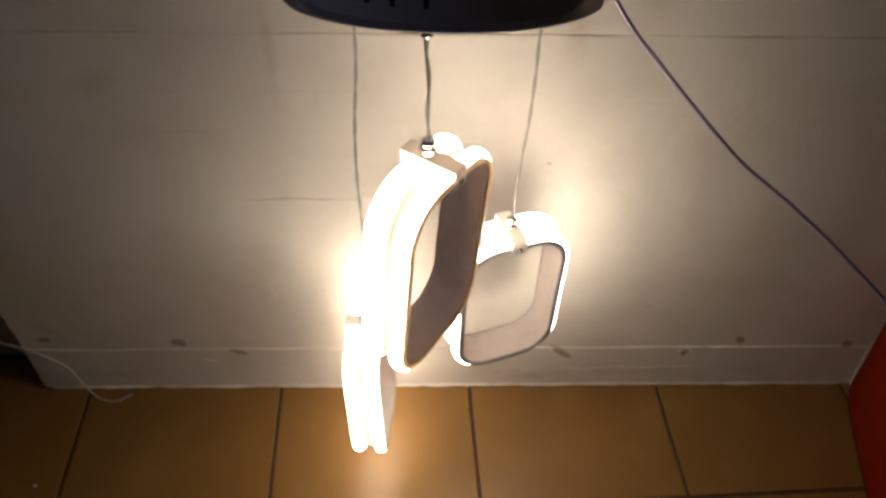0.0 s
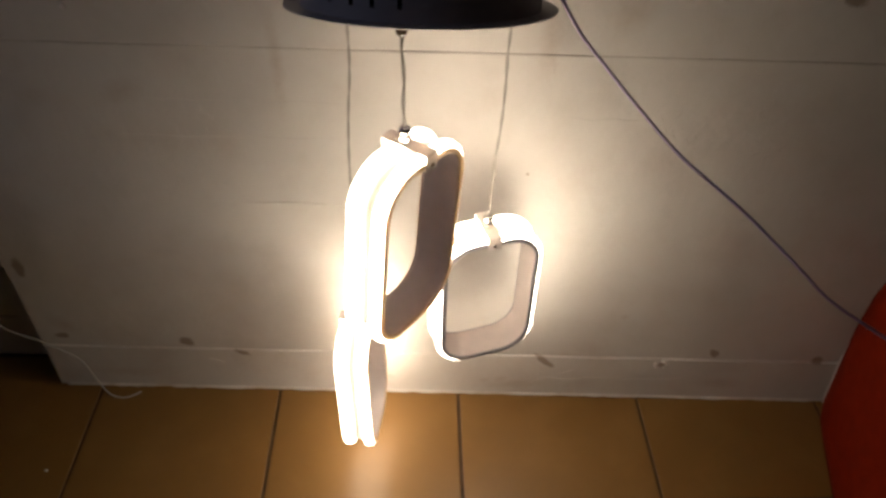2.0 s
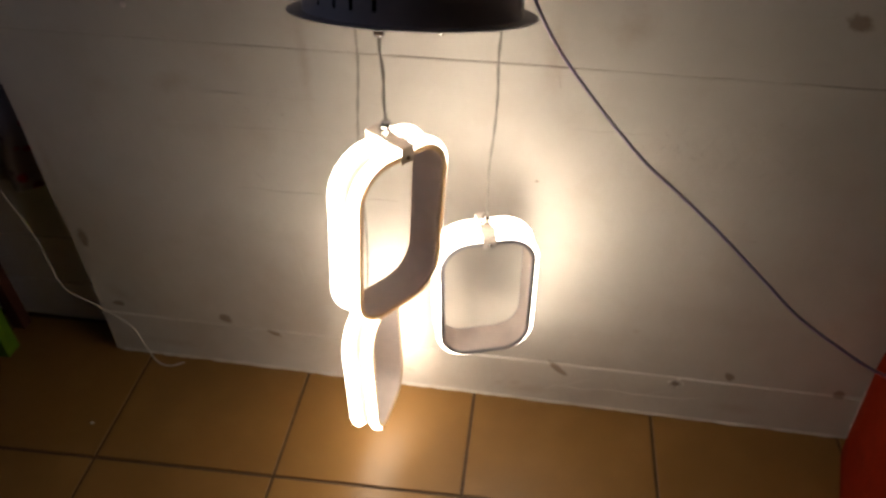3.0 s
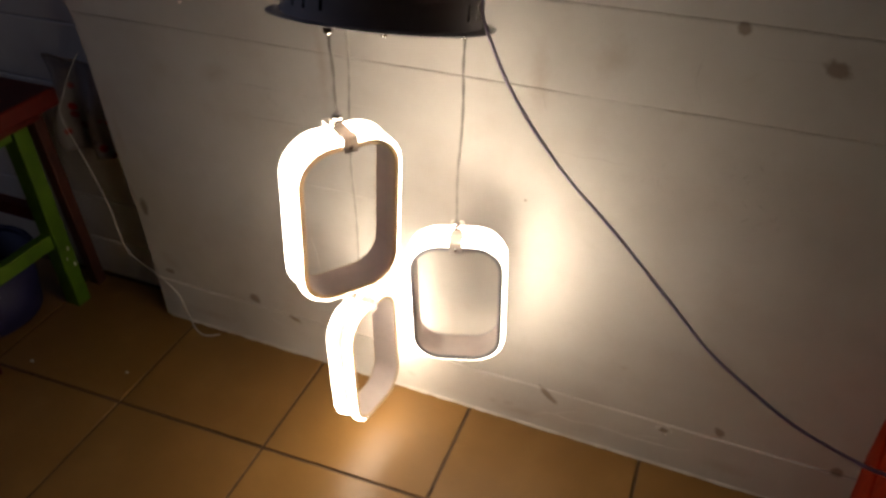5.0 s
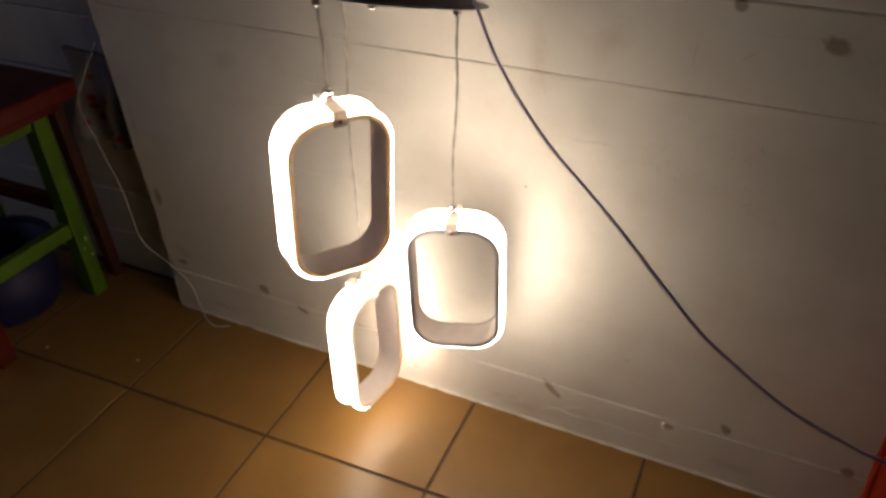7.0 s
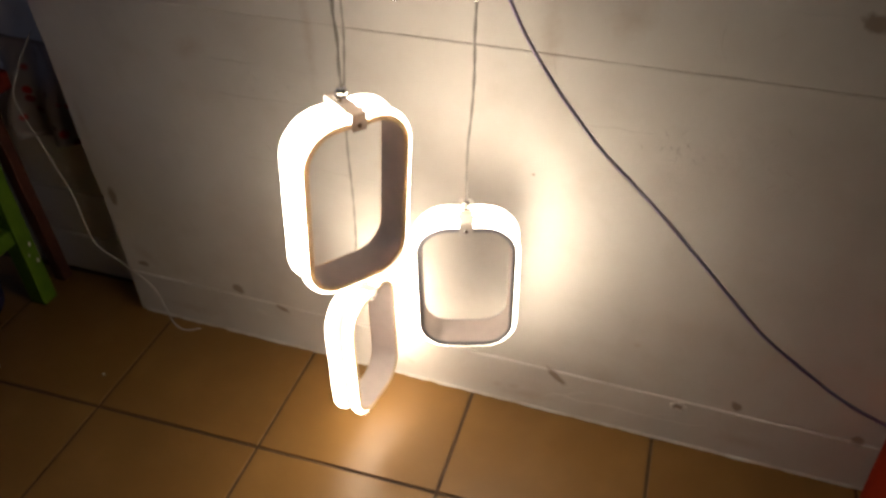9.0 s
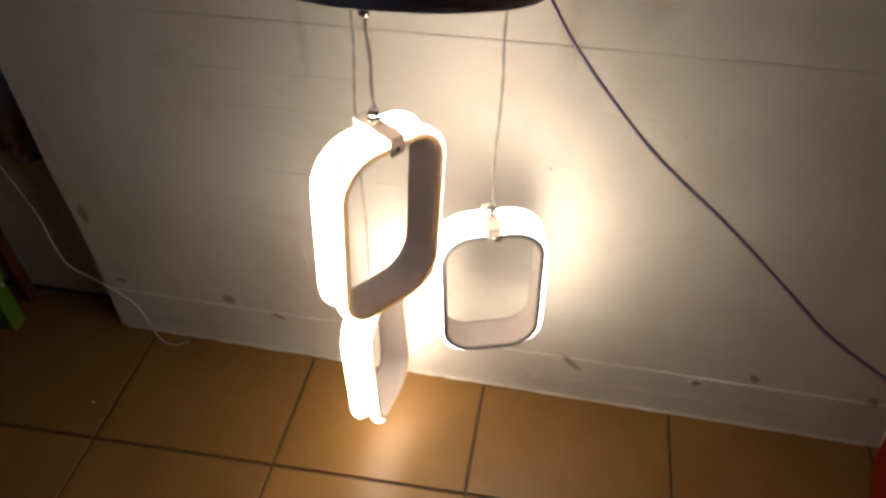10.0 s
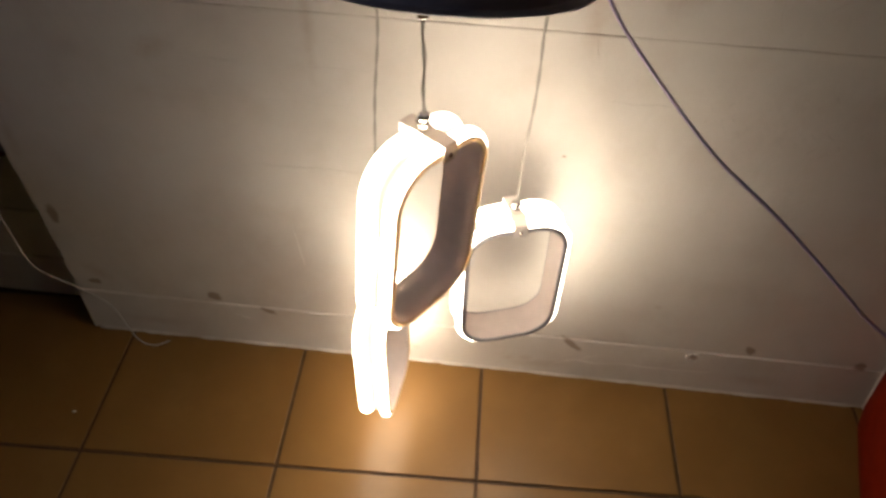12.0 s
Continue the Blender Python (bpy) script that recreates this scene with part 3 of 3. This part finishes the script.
part("leg", bar_bm((-0.975, 0.040, 0), (-0.975, 0.020, 0.455), 0.028, 0.026), M_BROWN, stool, "dark red-brown back leg")
part("rung", box_bm(SX[0] - 0.012, SX[0] + 0.012, SY[0] + 0.02, SY[1] - 0.018, 0.165, 0.20, 0.003, 2), M_GREEN, stool)
part("rung", box_bm(SX[0] + 0.02, SX[1] - 0.02, SY[1] - 0.012, SY[1] + 0.012, 0.22, 0.255, 0.003, 2), M_RED, stool, "red painted rung")

tub = thing("tub")
tagged(tub, "dark blue plastic tub on the floor beneath the stool", "tub")
part("body", lathe_bm([(0, 0), (0.11, 0.0), (0.114, 0.004), (0.13, 0.140), (0.127, 0.140), (0.108, 0.006), (0, 0.006)], 40, at=(-1.125, -0.145, 0.0)), M_BLUE, tub, "", True)
part("rim", lathe_bm([(0.126, 0.140), (0.137, 0.140), (0.139, 0.144), (0.137, 0.150), (0.128, 0.151), (0.126, 0.148), (0.126, 0.140)], 40, at=(-1.125, -0.145, 0.0)), M_BLUE, tub, "", True)


# ---- cloth and string ----
def cloth_bm():
    bm = bmesh.new()
    nu, nv = 22, 18
    grid = []
    for j in range(nv + 1):
        f = j / nv
        row = []
        for i in range(nu + 1):
            g = i / nu
            x = -0.925 + 0.19 * g + 0.012 * math.sin(6 * f)
            z = 0.575 - 0.21 * f + 0.012 * noise.noise((g * 4, 0, 3))
            y = 0.045 - 0.014 * math.sin(g * 13 + 1.5 * f) * (0.3 + f) - 0.010 * noise.noise((g * 3, f * 3, 1))
            row.append(bm.verts.new((x, y, z)))
        grid.append(row)
    for a, b in zip(grid, grid[1:]):
        for i in range(nu):
            bm.faces.new((a[i], b[i], b[i + 1], a[i + 1]))
    bmesh.ops.solidify(bm, geom=bm.faces[:], thickness=0.0025)
    return bm


tagged(finish("printed_cloth", cloth_bm(), M_CLOTH, smooth=True), "white cloth with small red and dark motifs hanging behind the stool", "cloth")
string_path = smooth_path([(-0.795, 0.022, 0.605), (-0.812, 0.022, 0.585), (-0.835, 0.02, 0.555), (-0.86, 0.02, 0.52), (-0.868, 0.0, 0.475), (-0.845, -0.002, 0.40), (-0.812, -0.003, 0.29), (-0.806, -0.003, 0.22), (-0.790, -0.006, 0.165), (-0.725, -0.010, 0.130),
                           (-0.675, -0.012, 0.092), (-0.658, -0.015, 0.045), (-0.640, -0.020, 0.006), (-0.610, -0.026, 0.003), (-0.585, -0.012, 0.003)], 8)
tagged(finish("white_string", tube_bm(string_path, 0.0013, 7), M_STRING, smooth=True), "thin white string hanging down to the floor at the panel's edge", "string")


# ---- small marks ----
def lump_bm(x, y, z, size, seed, squash=(1, 1, 1)):
    bm = bmesh.new()
    bmesh.ops.create_icosphere(bm, subdivisions=2, radius=size)
    for v in bm.verts:
        v.co *= 1 + 0.45 * noise.noise(v.co * (1.4 / size) + Vector((seed, 0, 0)))
        v.co = Vector((x + v.co.x * squash[0], y + v.co.y * squash[1], z + v.co.z * squash[2]))
    return bm


for k in range(9):
    a = 2 * math.pi * k / 9 + 0.3 * math.sin(k * 5)
    part("paint_lump", lump_bm(0.361 + 0.0105 * math.cos(a), -0.0016, 0.0925 + 0.0085 * math.sin(a), 0.0042 + 0.0012 * math.sin(k * 3.7), k * 3.1, (1, 0.6, 0.8)), M_WALL, wall_panel, "lump of dried white paint", True)
for k, (y, z, r) in enumerate(((-0.030, 0.150, 0.0040), (-0.040, 0.128, 0.0028), (-0.026, 0.105, 0.0048), (-0.044, 0.082, 0.0030), (-0.030, 0.060, 0.0036), (-0.042, 0.036, 0.0042), (-0.024, 0.022, 0.0030))):
    part("paint_chip", lump_bm(-0.9465, y, z, r, k * 5.3, (0.18, 0.7, 1.5)), M_CHIP, stool, "bare chip in the green paint", True)
nail = finish("wall_nail", lathe_bm([(0, 0.004), (0.003, 0.0035), (0.0042, 0.001), (0.0042, 0), (0.0015, 0), (0.0015, -0.012), (0, -0.012)], 14), M_BAND, smooth=False)
nail.matrix_world = pose(-0.5105, 0.0022, 0.739, 90, 0, 0)
tagged(nail, "small white-painted nail head in the boards", "nail")
for k, (x, y, r) in enumerate(((-0.906, -0.2305, 0.0035), (-0.694, -0.1805, 0.0028))):
    tagged(finish("crumb", lump_bm(x, y, r * 0.45, r, k * 9.1 + 2, (1.2, 0.8, 0.5)), M_CHIP, smooth=True), "tiny pale crumb lying on the tiles", "crumb", "crumbs on the floor")


# ---- floor tiles ----
PITCH, TURN_TILE = 0.33, math.atan2(0.0115, 0.33)
tile_me = bpy.data.meshes.new("tile")
tb = box_bm(-PITCH / 2 + 0.0031, PITCH / 2 - 0.0031, -PITCH / 2 + 0.0031, PITCH / 2 - 0.0031, -0.008, 0.0, 0.0009, 2)
tb.to_mesh(tile_me)
tb.free()
tile_me.materials.append(M_TILE)
eu, ev = Vector((math.cos(TURN_TILE), math.sin(TURN_TILE), 0)), Vector((-math.sin(TURN_TILE), math.cos(TURN_TILE), 0))
corner = Vector((0.008, -0.2275, 0))
for i in range(-11, 11):
    for j in range(-11, 2):
        c = corner + eu * PITCH * (i + 0.5) + ev * PITCH * (j + 0.5)
        if X0 - 0.15 < c.x < X1 + 0.15 and Y0 - 0.15 < c.y < 0.1:
            tile = new("tile", tile_me)
            tile.parent = floor
            tile.matrix_basis = pose(c.x, c.y, random.uniform(-0.0004, 0.0004), random.uniform(-0.08, 0.08), random.uniform(-0.08, 0.08), math.degrees(TURN_TILE))
